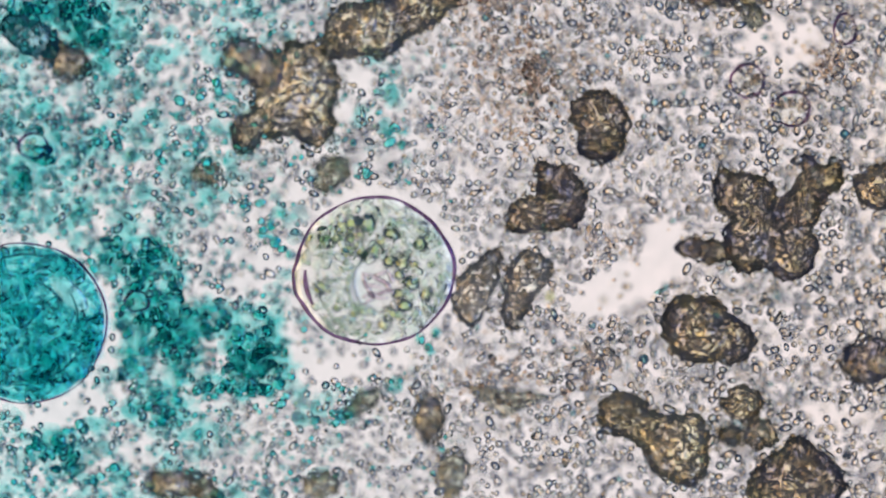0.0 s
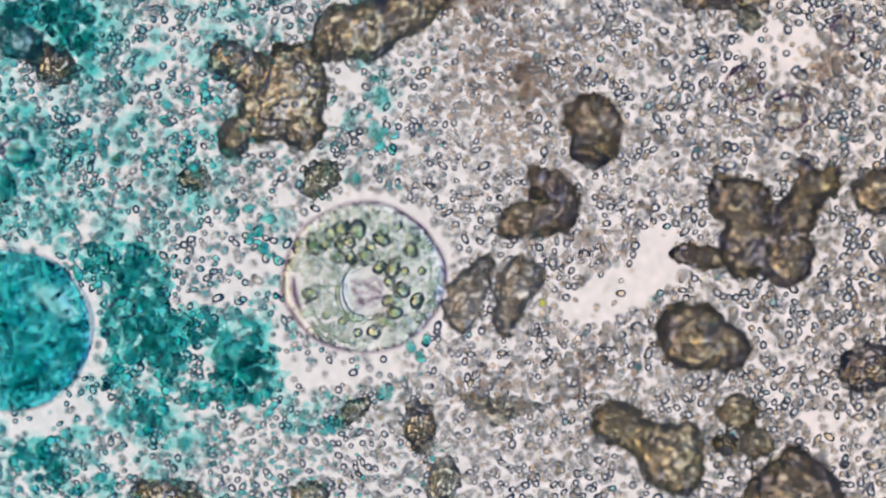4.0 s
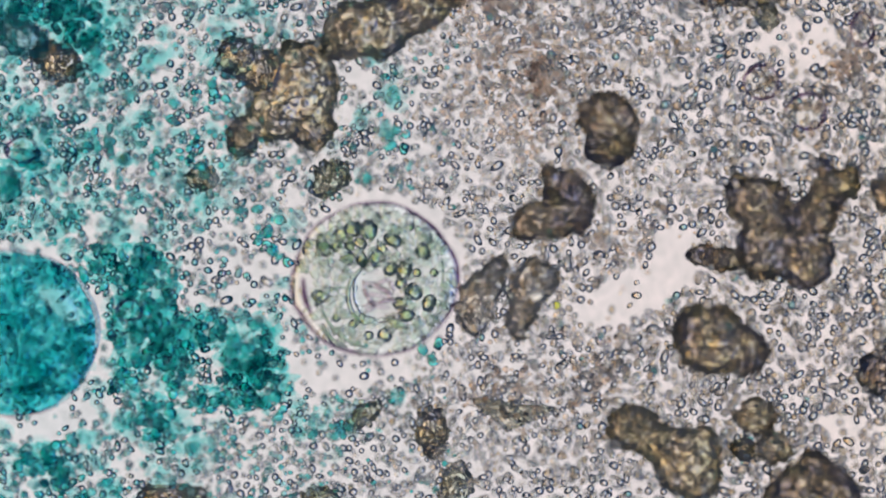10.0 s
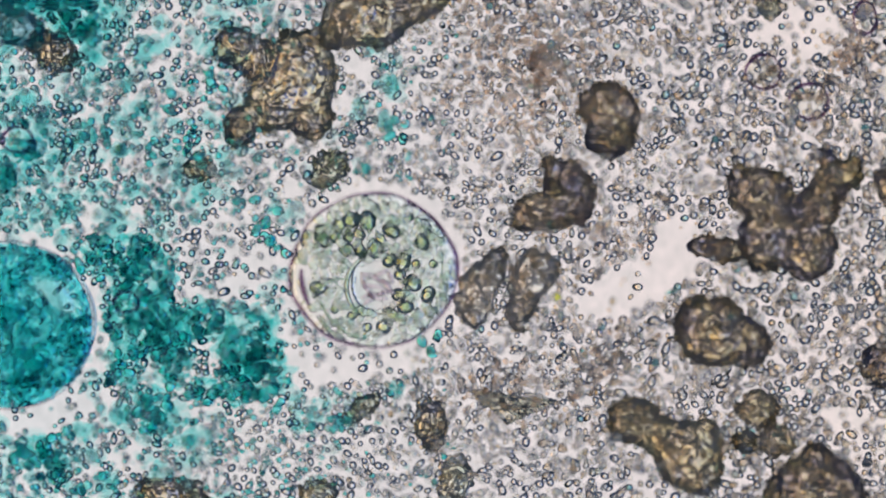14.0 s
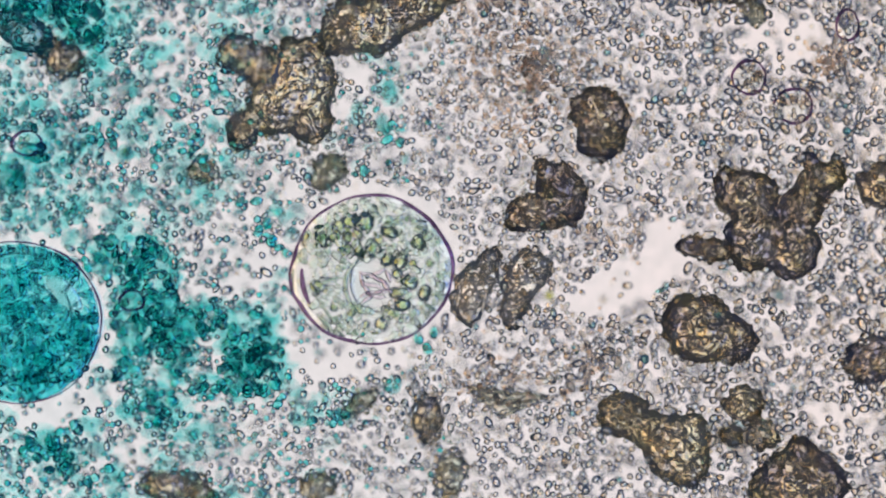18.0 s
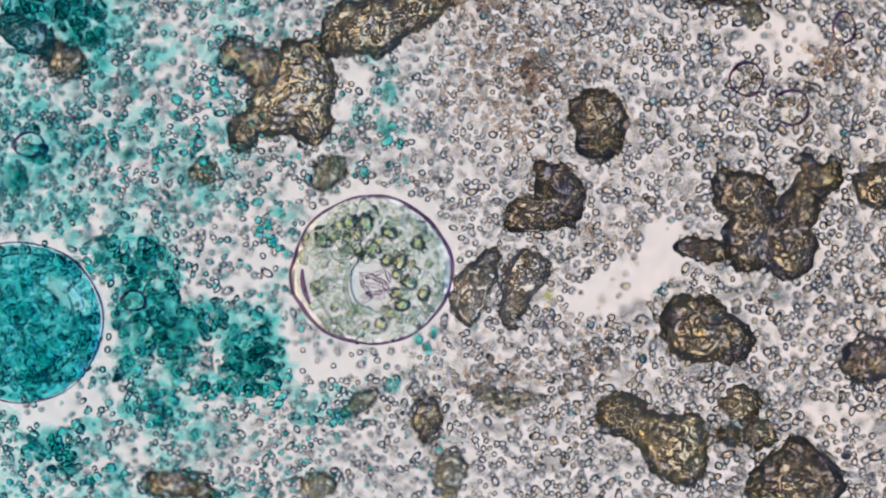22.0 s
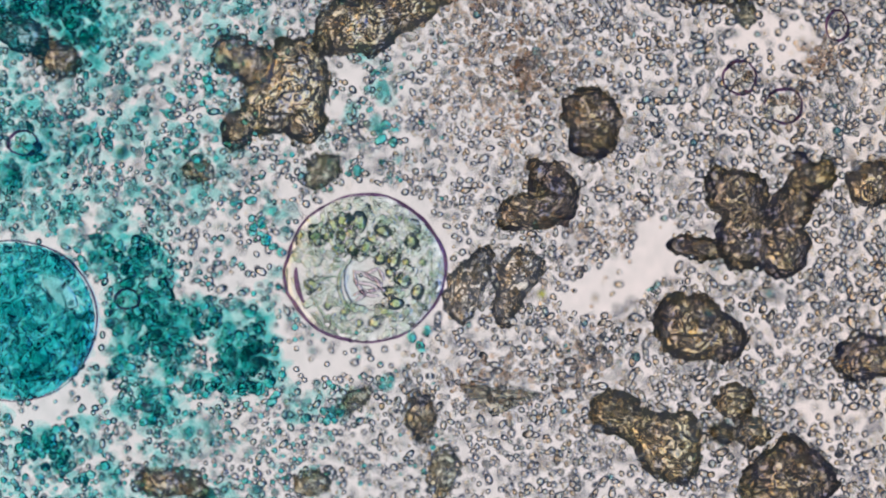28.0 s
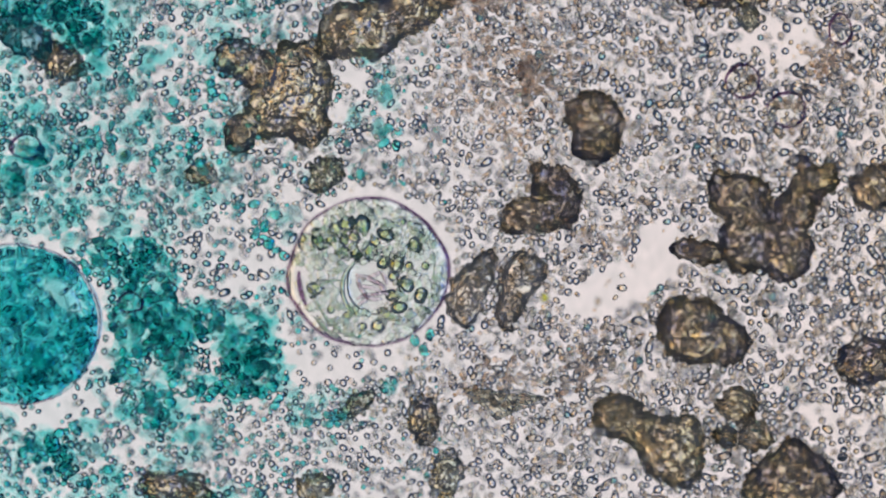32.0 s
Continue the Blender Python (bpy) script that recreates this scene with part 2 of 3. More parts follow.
def field_lamp():
    lamp = thing("field_lamp", (0, 0, -LAMP_DEPTH - 1.2), "round frosted lamp in a black housing under the slide", "lamp")
    bm = bmesh.new()
    bmesh.ops.create_cone(bm, cap_ends=True, segments=64, radius1=LAMP_RADIUS, radius2=LAMP_RADIUS, depth=0.1)
    for v in bm.verts:
        v.co.z += 1.15
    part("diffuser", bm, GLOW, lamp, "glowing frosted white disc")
    bm = bmesh.new()
    prof = [(LAMP_RADIUS + 0.02, 1.10), (LAMP_RADIUS + 0.02, 1.32), (LAMP_RADIUS + 0.35, 1.36), (LAMP_RADIUS + 0.45, 1.25), (LAMP_RADIUS + 0.45, 0.0), (0.0, 0.0)]
    rings = [[bm.verts.new((r * math.cos(a), r * math.sin(a), z)) for a in (2 * math.pi * j / 64 for j in range(64))] for r, z in prof[:-1]]
    for u, w in zip(rings, rings[1:]):
        for j in range(64):
            bm.faces.new((u[j], u[(j + 1) % 64], w[(j + 1) % 64], w[j]))
    bm.faces.new(rings[-1][::-1])
    bmesh.ops.recalc_face_normals(bm, faces=bm.faces)
    part("housing", bm, PAINT, lamp, "black painted metal housing")


field_lamp()


# ---- the pale round cell ----
def hoop(a, b, z, w, bend=None):
    """A closed thin hoop; bend: how its outline leaves the circle."""
    bm, rings, n = bmesh.new(), [], 120
    for i in range(n):
        q = 2 * math.pi * i / n
        k = bend(q) if bend else 1 + 0.008 * math.sin(4 * q) + 0.006 * math.sin(7 * q + 1)
        u = w * (1 + 0.25 * math.sin(2 * q + 0.6) + 0.15 * math.sin(9 * q) + 0.12 * math.sin(17 * q + 2))
        rings.append([bm.verts.new((math.cos(q) * (a * k + u * math.cos(p)), math.sin(q) * (b * k + u * math.cos(p)), z + u * math.sin(p))) for p in (2 * math.pi * j / 8 for j in range(8))])
    for i in range(n):
        for j in range(8):
            bm.faces.new((rings[i][j], rings[(i + 1) % n][j], rings[(i + 1) % n][(j + 1) % 8], rings[i][(j + 1) % 8]))
    bmesh.ops.recalc_face_normals(bm, faces=bm.faces)
    return bm


def bulge(a, knob=0.06):
    """How far the pale cell's outline stands off a circle, with a low knob on one side."""
    d = (a - math.radians(189) + math.pi) % (2 * math.pi) - math.pi
    return 1 + 0.010 * math.sin(5 * a + 1) + 0.010 * math.sin(3 * a + 2.2) + 0.005 * math.sin(11 * a) + knob * math.exp(-(d / 0.24) ** 4)


def pale_cell():
    c = thing("round_cell", spot(658.5, 481), "large clear round cell with a thin wall and green droplets", "cell")
    mid, rx, ry = 0.178, 0.2425, 0.2275

    def shell(r, h, knob):
        bm = ball(6)
        for v in bm.verts:
            rho = min(1.0, math.hypot(v.co.x, v.co.y))
            k = bulge(math.atan2(v.co.y, v.co.x), knob)
            v.co = Vector((v.co.x * rx * r * k, v.co.y * ry * r * k, math.copysign((1 - rho ** 3.2) ** (1 / 3.2), v.co.z) * h + mid))
        return bm

    def at(x, y, z=0.0):
        return spot(x, y) - spot(658.5, 481) + Vector((0, 0, mid + z))
    part("wall", shell(1, 0.176, 0.06), WALL, c, "thin clear cell wall")
    part("plasm", shell(0.95, 0.165, 0.02), PLASM, c, "clear pale green cell body")
    # two dark-tinted hoops stand in for the shade that refraction gives the wall
    part("rim", hoop(rx * 0.992, ry * 0.992, mid + 0.125, 0.0046, bulge), RIM, c, "purple hoop for the dark refraction edge of the wall")
    part("inner_rim_shade", hoop(rx * 0.992, ry * 0.992, mid - 0.012, 0.0028, bulge), RIM, c, "fine hoop for the dark refraction line of the wall")
    part("vacuole", lump(0.080, 0.086, 0.09, 0.4, 0.08, 1.5, 4, 3, at(664, 506)), VACUOLE, c, "clear pinkish vacuole")
    # the droplets: place, half-axes, turn
    drops = ((571, 428, 12, 18, -25), (600, 407, 12, 16, 30), (619, 398, 15, 14, 0), (647, 398, 15, 18, -15), (611, 446, 14, 14, 0), (634, 446, 11, 14, 0), (659, 444, 15, 17, 10),
             (684, 462, 13, 14, 30), (707, 466, 14, 19, 20), (724, 501, 15, 17, -20), (700, 522, 14, 13, 0), (747, 520, 12, 17, 25), (711, 542, 16, 12, -20), (687, 414, 18, 13, 20),
             (738, 434, 14, 16, 0), (713, 396, 9, 8, 0), (673, 573, 14, 12, 0), (565, 509, 17, 12, 10), (702, 487, 11, 11, 0), (632, 420, 13, 10, 20), (669, 428, 12, 10, 40), (590, 424, 10, 13, 0),
             (614, 425, 10, 10, 0), (728, 470, 8, 9, 0), (756, 470, 8, 8, 0), (646, 574, 10, 8, 0), (620, 556, 9, 8, 0), (592, 545, 8, 9, 0), (690, 553, 9, 9, 0))
    for i, (x, y, a, b, turn) in enumerate(drops):
        p = at(x, y, -0.06 + 0.10 * rng.random())
        body = lump(a * K * 0.92, b * K * 0.92, 0.8 * min(a, b) * K, math.radians(-turn), 0.07, 1.3, 4, i, p)
        drop = part("droplet", body, DROP if i % 3 else DROP_DARK, c)
        off = Vector((rng.uniform(-0.3, 0.3) * a * K, rng.uniform(-0.3, 0.3) * b * K, 0))
        part("core", lump(a * K * rng.uniform(0.3, 0.45), b * K * rng.uniform(0.35, 0.55), 0.3 * a * K, rng.uniform(0, 3), 0.15, 1.6, 3, i + 40, p + off * 0.4), DROP_CORE, drop, "yellow-green heart of the droplet")
    # folds: centre, radius, from, to, half-width, height
    for x, y, r, a0, a1, w, z in ((668, 508, 57, 125, 235, 0.0075, 0.0), (640, 505, 118, 168, 196, 0.0050, 0.03), (655, 500, 92, 196, 262, 0.0042, 0.0), (600, 540, 45, 70, 160, 0.0035, 0.02),
                                  (575, 520, 26, 20, 150, 0.0035, 0.0), (640, 520, 78, 205, 275, 0.0050, -0.02), (650, 490, 120, 300, 345, 0.0028, 0.0), (700, 470, 70, -30, 20, 0.0028, -0.02), (648, 495, 104, 215, 250, 0.0032, 0.03)):
        pts = [at(x + r * math.cos(q), y - r * math.sin(q), z) for q in np.radians(np.linspace(a0, a1, 16))]
        part("fold", tube(pts, w), DROP_DARK, c, "thin dark fold")
    pts = [at(664 + 128 * math.cos(q), 487 - 118 * math.sin(q), 0.09) for q in np.radians(np.linspace(176, 207, 12))]
    part("fold", tube(pts, 0.0085), RIM, c, "dark crescent fold by the wall")
    for x, y, long, turn in ((655, 492, 22, 25), (672, 498, 20, 35), (660, 508, 24, 20), (648, 516, 16, 60), (676, 518, 14, -20), (664, 526, 18, 10), (686, 492, 12, 70), (650, 532, 12, -40), (670, 484, 12, -30), (640, 500, 14, 80), (682, 508, 16, 50), (656, 522, 20, -15)):
        q = math.radians(-turn)
        pts = [at(x, y, 0.06) + Vector((u * math.cos(q), u * math.sin(q) + 0.003 * math.sin(90 * u + x), 0)) for u in np.linspace(-long * K, long * K, 10)]
        part("strand", tube(pts, 0.0072), STRAND, c, "pale pinkish strand in the vacuole")
    rows = []
    for _ in range(760):
        a, r = rng.uniform(0, 6.283), 0.215 * math.sqrt(rng.random())
        if math.hypot(r * math.cos(a), r * math.sin(a) + 0.045) < 0.078:
            continue
        rows.append(((r * math.cos(a), r * math.sin(a), mid + rng.uniform(-0.10, 0.10)), spin(rng.uniform(0.004, 0.013)) @ np.diag((1.5, 1, 0.8))))
    swarm("granules", [lump(1, 1, 1, 0, 0.3, 1.6, 2, s) for s in range(3)], rows, PLASM_GRAIN, "fine pale granules", "", c)
    return c


pale_cell()


# ---- the teal round cell ----
def teal_cell():
    R = 0.250
    c = thing("stained_cell", spot(38, 573), "large round cell stained deep teal with mottled body", "cell")
    mid = 0.20

    def shell(r, h, sub=6):
        bm = ball(sub)
        for v in bm.verts:
            a = math.atan2(v.co.y, v.co.x)
            k = 1 + 0.008 * math.sin(4 * a) + 0.006 * math.sin(7 * a + 1)
            v.co = Vector((v.co.x * r * k, v.co.y * r * k * 0.985, v.co.z * h + mid))
        return bm
    part("wall", shell(R, 0.20), TEAL_WALL, c, "thin pale teal cell wall")
    # the outline's refraction shade, put in as a tinted hoop
    part("rim", hoop(R * 0.995, R * 0.98, mid + 0.09, 0.0028), RIM, c, "purple hoop for the dark refraction edge of the wall")
    body = part("plasm", lump(R - 0.011, R - 0.012, 0.17, 0, 0.03, 2.0, 6, 4, (-0.003, -0.003, mid), 0.01), TEAL_PLASM, c, "deep teal mottled cell body")
    body.data.materials.append(TEAL_PALE)    # the stain is thin over the vacuole
    for f in body.data.polygons:
        x, y = f.center.x - 0.133, f.center.y - 0.088
        u, w = (x - y) * 0.707, (x + y) * 0.707
        if (u / 0.075) ** 2 + (w / 0.034) ** 2 < 1 + 0.5 * noise.noise(Vector((x * 60, y * 60, 2))):
            f.material_index = 1
    part("vacuole", lump(0.070, 0.030, 0.05, -0.8, 0.15, 2.0, 4, 9, (0.133, 0.088, mid + 0.05)), TEAL_PALE, c, "pale blue-teal vacuole")
    k = 0
    while k < 90:
        a, r = rng.uniform(0, 6.283), 0.222 * math.sqrt(rng.random())
        x, y = r * math.cos(a), r * math.sin(a)
        u, w = (x - 0.133) * 0.7 - (y - 0.088) * 0.7, (x - 0.133) * 0.7 + (y - 0.088) * 0.7
        if (u / 0.10) ** 2 + (w / 0.045) ** 2 < 1:
            continue
        s, k = rng.uniform(0.012, 0.036), k + 1
        part("body_lump", lump(s * rng.uniform(1.0, 1.8), s, s * 0.7, rng.uniform(0, 3.1), 0.4, 1.8, 3, k, (x, y, mid + rng.uniform(-0.06, 0.08)), 0.1), TEAL_LUMP, c, "dense teal lump")
    rows = []
    for _ in range(760):
        a, r = rng.uniform(0, 6.283), 0.228 * math.sqrt(rng.random())
        h = 0.13 * math.sqrt(max(0, 1 - (r / 0.235) ** 2))
        u, w = (r * math.cos(a) - 0.133) - (r * math.sin(a) - 0.088), (r * math.cos(a) - 0.133) + (r * math.sin(a) - 0.088)
        if (u / 0.115) ** 2 + (w / 0.052) ** 2 < 1:
            continue
        rows.append(((r * math.cos(a), r * math.sin(a), mid + rng.uniform(-0.3, 1) * h), spin(rng.uniform(0.005, 0.010)) @ np.diag((1.7, 1, 0.8))))
    swarm("granules", [lump(1, 1, 1, 0, 0.15, 1.5, 2, s) for s in range(4)], rows, TEAL_BEAD, "teal grains packed in the body", "", c)
    for a0, a1, r in ((20, 75, 0.12), (300, 350, 0.19), (60, 120, 0.2), (190, 260, 0.15), (-20, 30, 0.16)):
        pts = [Vector((r * math.cos(a), r * math.sin(a) + 0.01, mid + 0.10)) for a in np.radians(np.linspace(a0, a1, 12))]
        part("fold", tube(pts, 0.004), TEAL_DARK, c, "dark teal fold")


teal_cell()


# ---- clumps of debris: each lobe x, y, half-axes, turn in degrees ----
HEAPS = []
PEBBLES = [lump(1, 1, 1, 0, 0.3, 1.6, 2, s) for s in range(5)]


def shared(name, material):
    """The pebble shapes as meshes that many parts share."""
    got = []
    for bm in PEBBLES:
        me = bpy.data.meshes.new(name)
        bm.to_mesh(me)
        me.polygons.foreach_set("use_smooth", [True] * len(me.polygons))
        me.materials.append(material)
        got.append(me)
    return got


GRAINS = {m.name: shared("grain", m) for m in (BROWN_GRAIN, TEAL_GRAIN, PALE)}


def inside(x, y, lobes):
    """About how far a place lies within the ragged outline of the lobes (arrays), and the height share there."""
    far, tall, weight = np.full(x.shape, -1e9), np.zeros(x.shape), np.zeros(x.shape)
    for cx, cy, a, b, turn, *h in lobes:
        q = math.radians(turn)
        u, w = (x - cx) * math.cos(q) + (y - cy) * math.sin(q), -(x - cx) * math.sin(q) + (y - cy) * math.cos(q)
        d = (1 - np.sqrt((u / a) ** 2 + (w / b) ** 2)) * min(a, b)
        k = np.clip(0.5 + (d - far) / 18, 0, 1)
        far = far * (1 - k) + d * k + 9 * k * (1 - k)
        share = np.exp(np.clip(d, -30, 30) / 8)
        tall, weight = tall + share * (h[0] if h else 1.0), weight + share
    return far, tall / weight


def heap(lobes, top, seed, ragged=1.0, relief=1.0, step=2.1):
    """A rough body that overhangs a narrower foot on the slide: steep ragged flanks, a granular back.
    Gives its plan grid, the same with its edge drawn onto the outline, its heights above and below, and the cells it fills."""
    xs = np.arange(min(l[0] - max(l[2:4]) for l in lobes) - 16, max(l[0] + max(l[2:4]) for l in lobes) + 16, step)
    ys = np.arange(min(l[1] - max(l[2:4]) for l in lobes) - 16, max(l[1] + max(l[2:4]) for l in lobes) + 16, step)
    X, Y = np.meshgrid(xs, ys, indexing="ij")

    def grain(scale, z):
        return np.array([[noise.noise(Vector((x * scale, y * scale, z + seed))) for y in ys] for x in xs])
    fine, mid, wide = grain(0.085, 3), grain(0.045, 7), grain(0.02, 11)
    far, share = inside(X, Y, lobes)
    far = far + 3.5 + ragged * (4.5 * fine + 4.0 * mid + 5.0 * wide)
    gx, gy = np.gradient(far, step)
    size = np.maximum(np.hypot(gx, gy), 0.3)
    far = np.minimum(far, far / np.maximum(size, 0.5))
    w = min(16.0, max(9.0, 0.32 * far.max())) * (1 + 0.6 * wide + 0.3 * mid)
    u, v = np.clip(far / 5, 0, 1), np.clip((far - w) / 7, 0, 1)
    edge = share * (top - 0.02)
    high = edge + share * 0.02 * (1 - (1 - u) ** 2) ** 0.5 + relief * np.clip((far - 0.8 * w) / w, 0, 1) * (0.018 * grain(0.125, 17) * (1.0 + 0.9 * grain(0.03, 23)) + 0.026 * mid + 0.035 * wide)
    low = edge - np.minimum(np.maximum(far, 0), w) * 1.7 * K
    low = 0.002 + (low - 0.002) * (1 - v * v * (3 - 2 * v))
    high = np.where(far > 0, np.maximum(high, low + 0.004), edge + 0.002)
    low = np.where(far > 0, low, edge - 0.002)
    shift = np.where(far < 0, np.clip(-far / size, 0, 1.5 * step), 0)
    used = far > 0
    cell = used[:-1, :-1] | used[1:, :-1] | used[:-1, 1:] | used[1:, 1:]
    return X, Y, X + shift * gx / size, Y + shift * gy / size, high, low, cell


def heap_mesh(name, made, base, material):
    _, _, px, py, high, low, cell = made
    number, verts, faces = {}, [], []

    def vert(i, j, under):
        if (i, j, under) not in number:
            number[i, j, under] = len(verts)
            verts.append((spot(px[i, j], py[i, j], float(low[i, j] if under else high[i, j])) - base)[:])
        return number[i, j, under]
    n, m = cell.shape
    for i, j in zip(*np.nonzero(cell)):
        quad = ((i, j), (i, j + 1), (i + 1, j + 1), (i + 1, j))
        faces.append([vert(*q, False) for q in quad])
        faces.append([vert(*q, True) for q in quad[::-1]])
        for (di, dj), (p, q) in (((-1, 0), (quad[0], quad[1])), ((0, 1), (quad[1], quad[2])), ((1, 0), (quad[2], quad[3])), ((0, -1), (quad[3], quad[0]))):
            if not (0 <= i + di < n and 0 <= j + dj < m and cell[i + di, j + dj]):
                faces.append([vert(*q, False), vert(*p, False), vert(*p, True), vert(*q, True)])
    me = bpy.data.meshes.new(name)
    me.from_pydata(verts, [], faces)
    me.polygons.foreach_set("use_smooth", [True] * len(me.polygons))
    me.materials.append(material)
    return me


def clump(label, lobes, material, name="debris_clump", crust=BROWN_GRAIN, top=0.0, ragged=1.0, thick=1.0, relief=1.0):
    """A rough heap that stands on the slide; its lobes (place, half-axes, turn, share of the height) grow into one body."""
    x0, y0 = lobes[0][:2]
    c = thing(name, spot(x0, y0), label, "debris", "clumps of debris")
    base, seed = spot(x0, y0), x0 * 0.013 + y0 * 0.017
    top = top or min(0.28, 0.19 + 0.0022 * max(min(l[2:4]) for l in lobes))
    made = heap(lobes, top, seed, ragged, relief)
    X, Y, _, _, H, _, cell = made
    for l in lobes:
        HEAPS.append(tuple(l[:4]))
    body = new("body", heap_mesh("body", made, base, material))
    body.parent = c
    spots = np.argwhere(cell)
    rows = []
    for k in range(int(len(spots) * 0.028 * thick)):
        i, j = spots[rng.integers(len(spots))]
        p = spot(X[i, j] + rng.uniform(-1, 1), Y[i, j] + rng.uniform(-1, 1), max(0.012, H[i, j] + rng.uniform(-0.004, 0.004))) - base
        if k < 36:
            g, s = new("grain", GRAINS[crust.name][k % 5]), rng.uniform(0.005, 0.011)
            g.parent = c
            g.matrix_local = Matrix.LocRotScale(p, Euler(rng.uniform(0, 6, 3)), (s * 1.4, s, s * 0.9))
        else:
            rows.append((p, spin(rng.uniform(0.004, 0.0085), 1.0) @ np.diag((1.4, 1, 0.9))))
    if rows:
        swarm("grain_crust", PEBBLES, rows, crust, "rough crust of small grains", "", c)
    return c


def ridges(c, x0, y0, lines, z, material):
    """Thin bent blades along the top of a clump."""
    for k, (x, y, long, turn) in enumerate(lines):
        q = math.radians(-turn)
        pts = [spot(x, y, z) - spot(x0, y0) + Vector((u * math.cos(q), u * math.sin(q), -0.25 * abs(u) + 0.004 * math.sin(60 * u + k))) for u in np.linspace(-long * K, long * K, 10)]
        part("ridge", tube(pts, 0.0055), material, c, "thin ridge on the clump")


clump("dark-edged golden brown debris clump shaped like a star", ((532, 152, 62, 76, 0), (482, 198, 44, 46, 0), (431, 230, 28, 34, 10), (550, 215, 36, 42, 0), (424, 100, 38, 36, 0, 0.6), (470, 130, 36, 44, 0, 0.7), (512, 84, 18, 14, 0, 0.8), (552, 82, 22, 12, -10, 0.8)), BROWN, top=0.235)
clump("golden brown debris clump with long dark back", ((620, 52, 48, 50, 0), (668, 46, 44, 50, 0), (730, 12, 60, 44, -30), (592, 80, 26, 20, 0), (785, -20, 42, 30, 0)), BROWN, top=0.245)
clump("blurred dark teal debris clump", ((50, 65, 44, 30, 20), (20, 50, 26, 22, 0)), TEAL_DARK, crust=TEAL_GRAIN, relief=0.5)
clump("blurred yellow-brown debris clump", ((112, 108, 36, 30, 0), (85, 90, 22, 20, 0)), BROWN, top=0.15)
clump("dark brown knobbly debris clump with golden middle", ((1056, 202, 46, 42, 20), (1062, 256, 38, 28, 0, 0.8), (1082, 225, 24, 34, 0)), DARK)
clump("dark bent debris clump like a hook", ((936, 382, 44, 32, 0), (970, 378, 40, 30, 0), (1008, 352, 27, 46, 0), (992, 318, 26, 28, 0), (958, 300, 15, 15, 0), (962, 330, 14, 18, 0)), DARK, top=0.27)
clump("dark-rimmed oval debris clump", ((834, 522, 32, 52, 15), (856, 486, 22, 32, 10), (866, 456, 12, 11, 0, 0.8)), PALE_BROWN, top=0.26)
clump("dark-rimmed pointed debris clump", ((926, 490, 33, 42, 10), (913, 530, 23, 40, 8), (946, 478, 25, 25, 0), (902, 560, 11, 17, 0)), PALE_BROWN, top=0.26)
clump("large dark brown cross-shaped debris clump", ((1312, 348, 44, 44, 0), (1322, 428, 42, 54, 0), (1346, 385, 30, 66, 0), (1438, 328, 40, 32, -40), (1412, 372, 42, 36, -40), (1398, 445, 46, 50, 0), (1276, 328, 14, 24, 0), (1470, 312, 18, 24, 0), (1430, 286, 12, 12, 0, 0.7)), DARK)
clump("small dark debris clump", ((1245, 445, 42, 17, 6), (1222, 440, 20, 18, 0)), DARK)
clump("large dark brown oval debris clump", ((1235, 586, 62, 56, 0), (1290, 606, 44, 40, 0), (1214, 560, 38, 32, 0)), DARK)
long_clump = clump("long golden brown debris clump with dark edges", ((1100, 736, 44, 38, 15), (1195, 796, 56, 56, 0), (1150, 766, 40, 34, 20), (1214, 828, 34, 34, 0), (1212, 770, 34, 32, 0)), BROWN, top=0.27)
ridges(long_clump, 1100, 736, [(1100 + 11 * k + 9 * math.sin(7 * k), 728 + 9 * k + 14 * math.cos(5 * k), 22 + 8 * math.sin(3 * k), 24 + 12 * math.sin(2 * k)) for k in range(11)], 0.272, AMBER_CELL)
clump("small round brown debris clump", ((1312, 717, 30, 28, 0),), BROWN)
clump("small round brown debris clump beside a larger one", ((1348, 772, 28, 26, 0), (1296, 774, 20, 15, 0, 0.7)), BROWN)
clump("very dark debris clump with ragged rim", ((1400, 856, 64, 50, 10), (1410, 806, 30, 28, 0), (1450, 860, 44, 36, 0), (1350, 870, 32, 34, 0), (1438, 822, 26, 22, 0)), DARK)
clump("dark brown debris clump at the rim of the field", ((1556, 330, 42, 38, 0),), DARK)
clump("brown round debris clump at the rim of the field", ((1548, 640, 56, 40, 0),), DARK, top=0.2)
clump("faint grey debris clump beside the clear cell", ((582, 304, 24, 28, 20), (566, 326, 16, 14, 0)), PALE, crust=PALE, top=0.17)
clump("small olive debris clump", ((360, 306, 24, 18, 0),), PALE, top=0.17)
clump("small pale debris clump", ((638, 715, 26, 16, -40),), PALE, top=0.17)
clump("small upright dark debris clump", ((754, 744, 26, 42, -10),), BROWN, top=0.16)
clump("dark olive debris clump", ((300, 862, 50, 28, 0), (345, 872, 28, 20, 0)), BROWN, top=0.16)
clump("small olive-brown debris clump", ((797, 845, 26, 44, 10),), PALE, crust=BROWN_GRAIN, top=0.17)
clump("small olive debris clump near the rim", ((560, 866, 32, 22, 0),), PALE, crust=BROWN_GRAIN, top=0.17)
clump("flat brown debris clump at the rim of the field", ((1290, -6, 64, 14, 0),), DARK, top=0.2)
clump("small faint ochre debris clump", ((1335, 28, 18, 22, 0),), PALE, crust=BROWN_GRAIN, top=0.2)


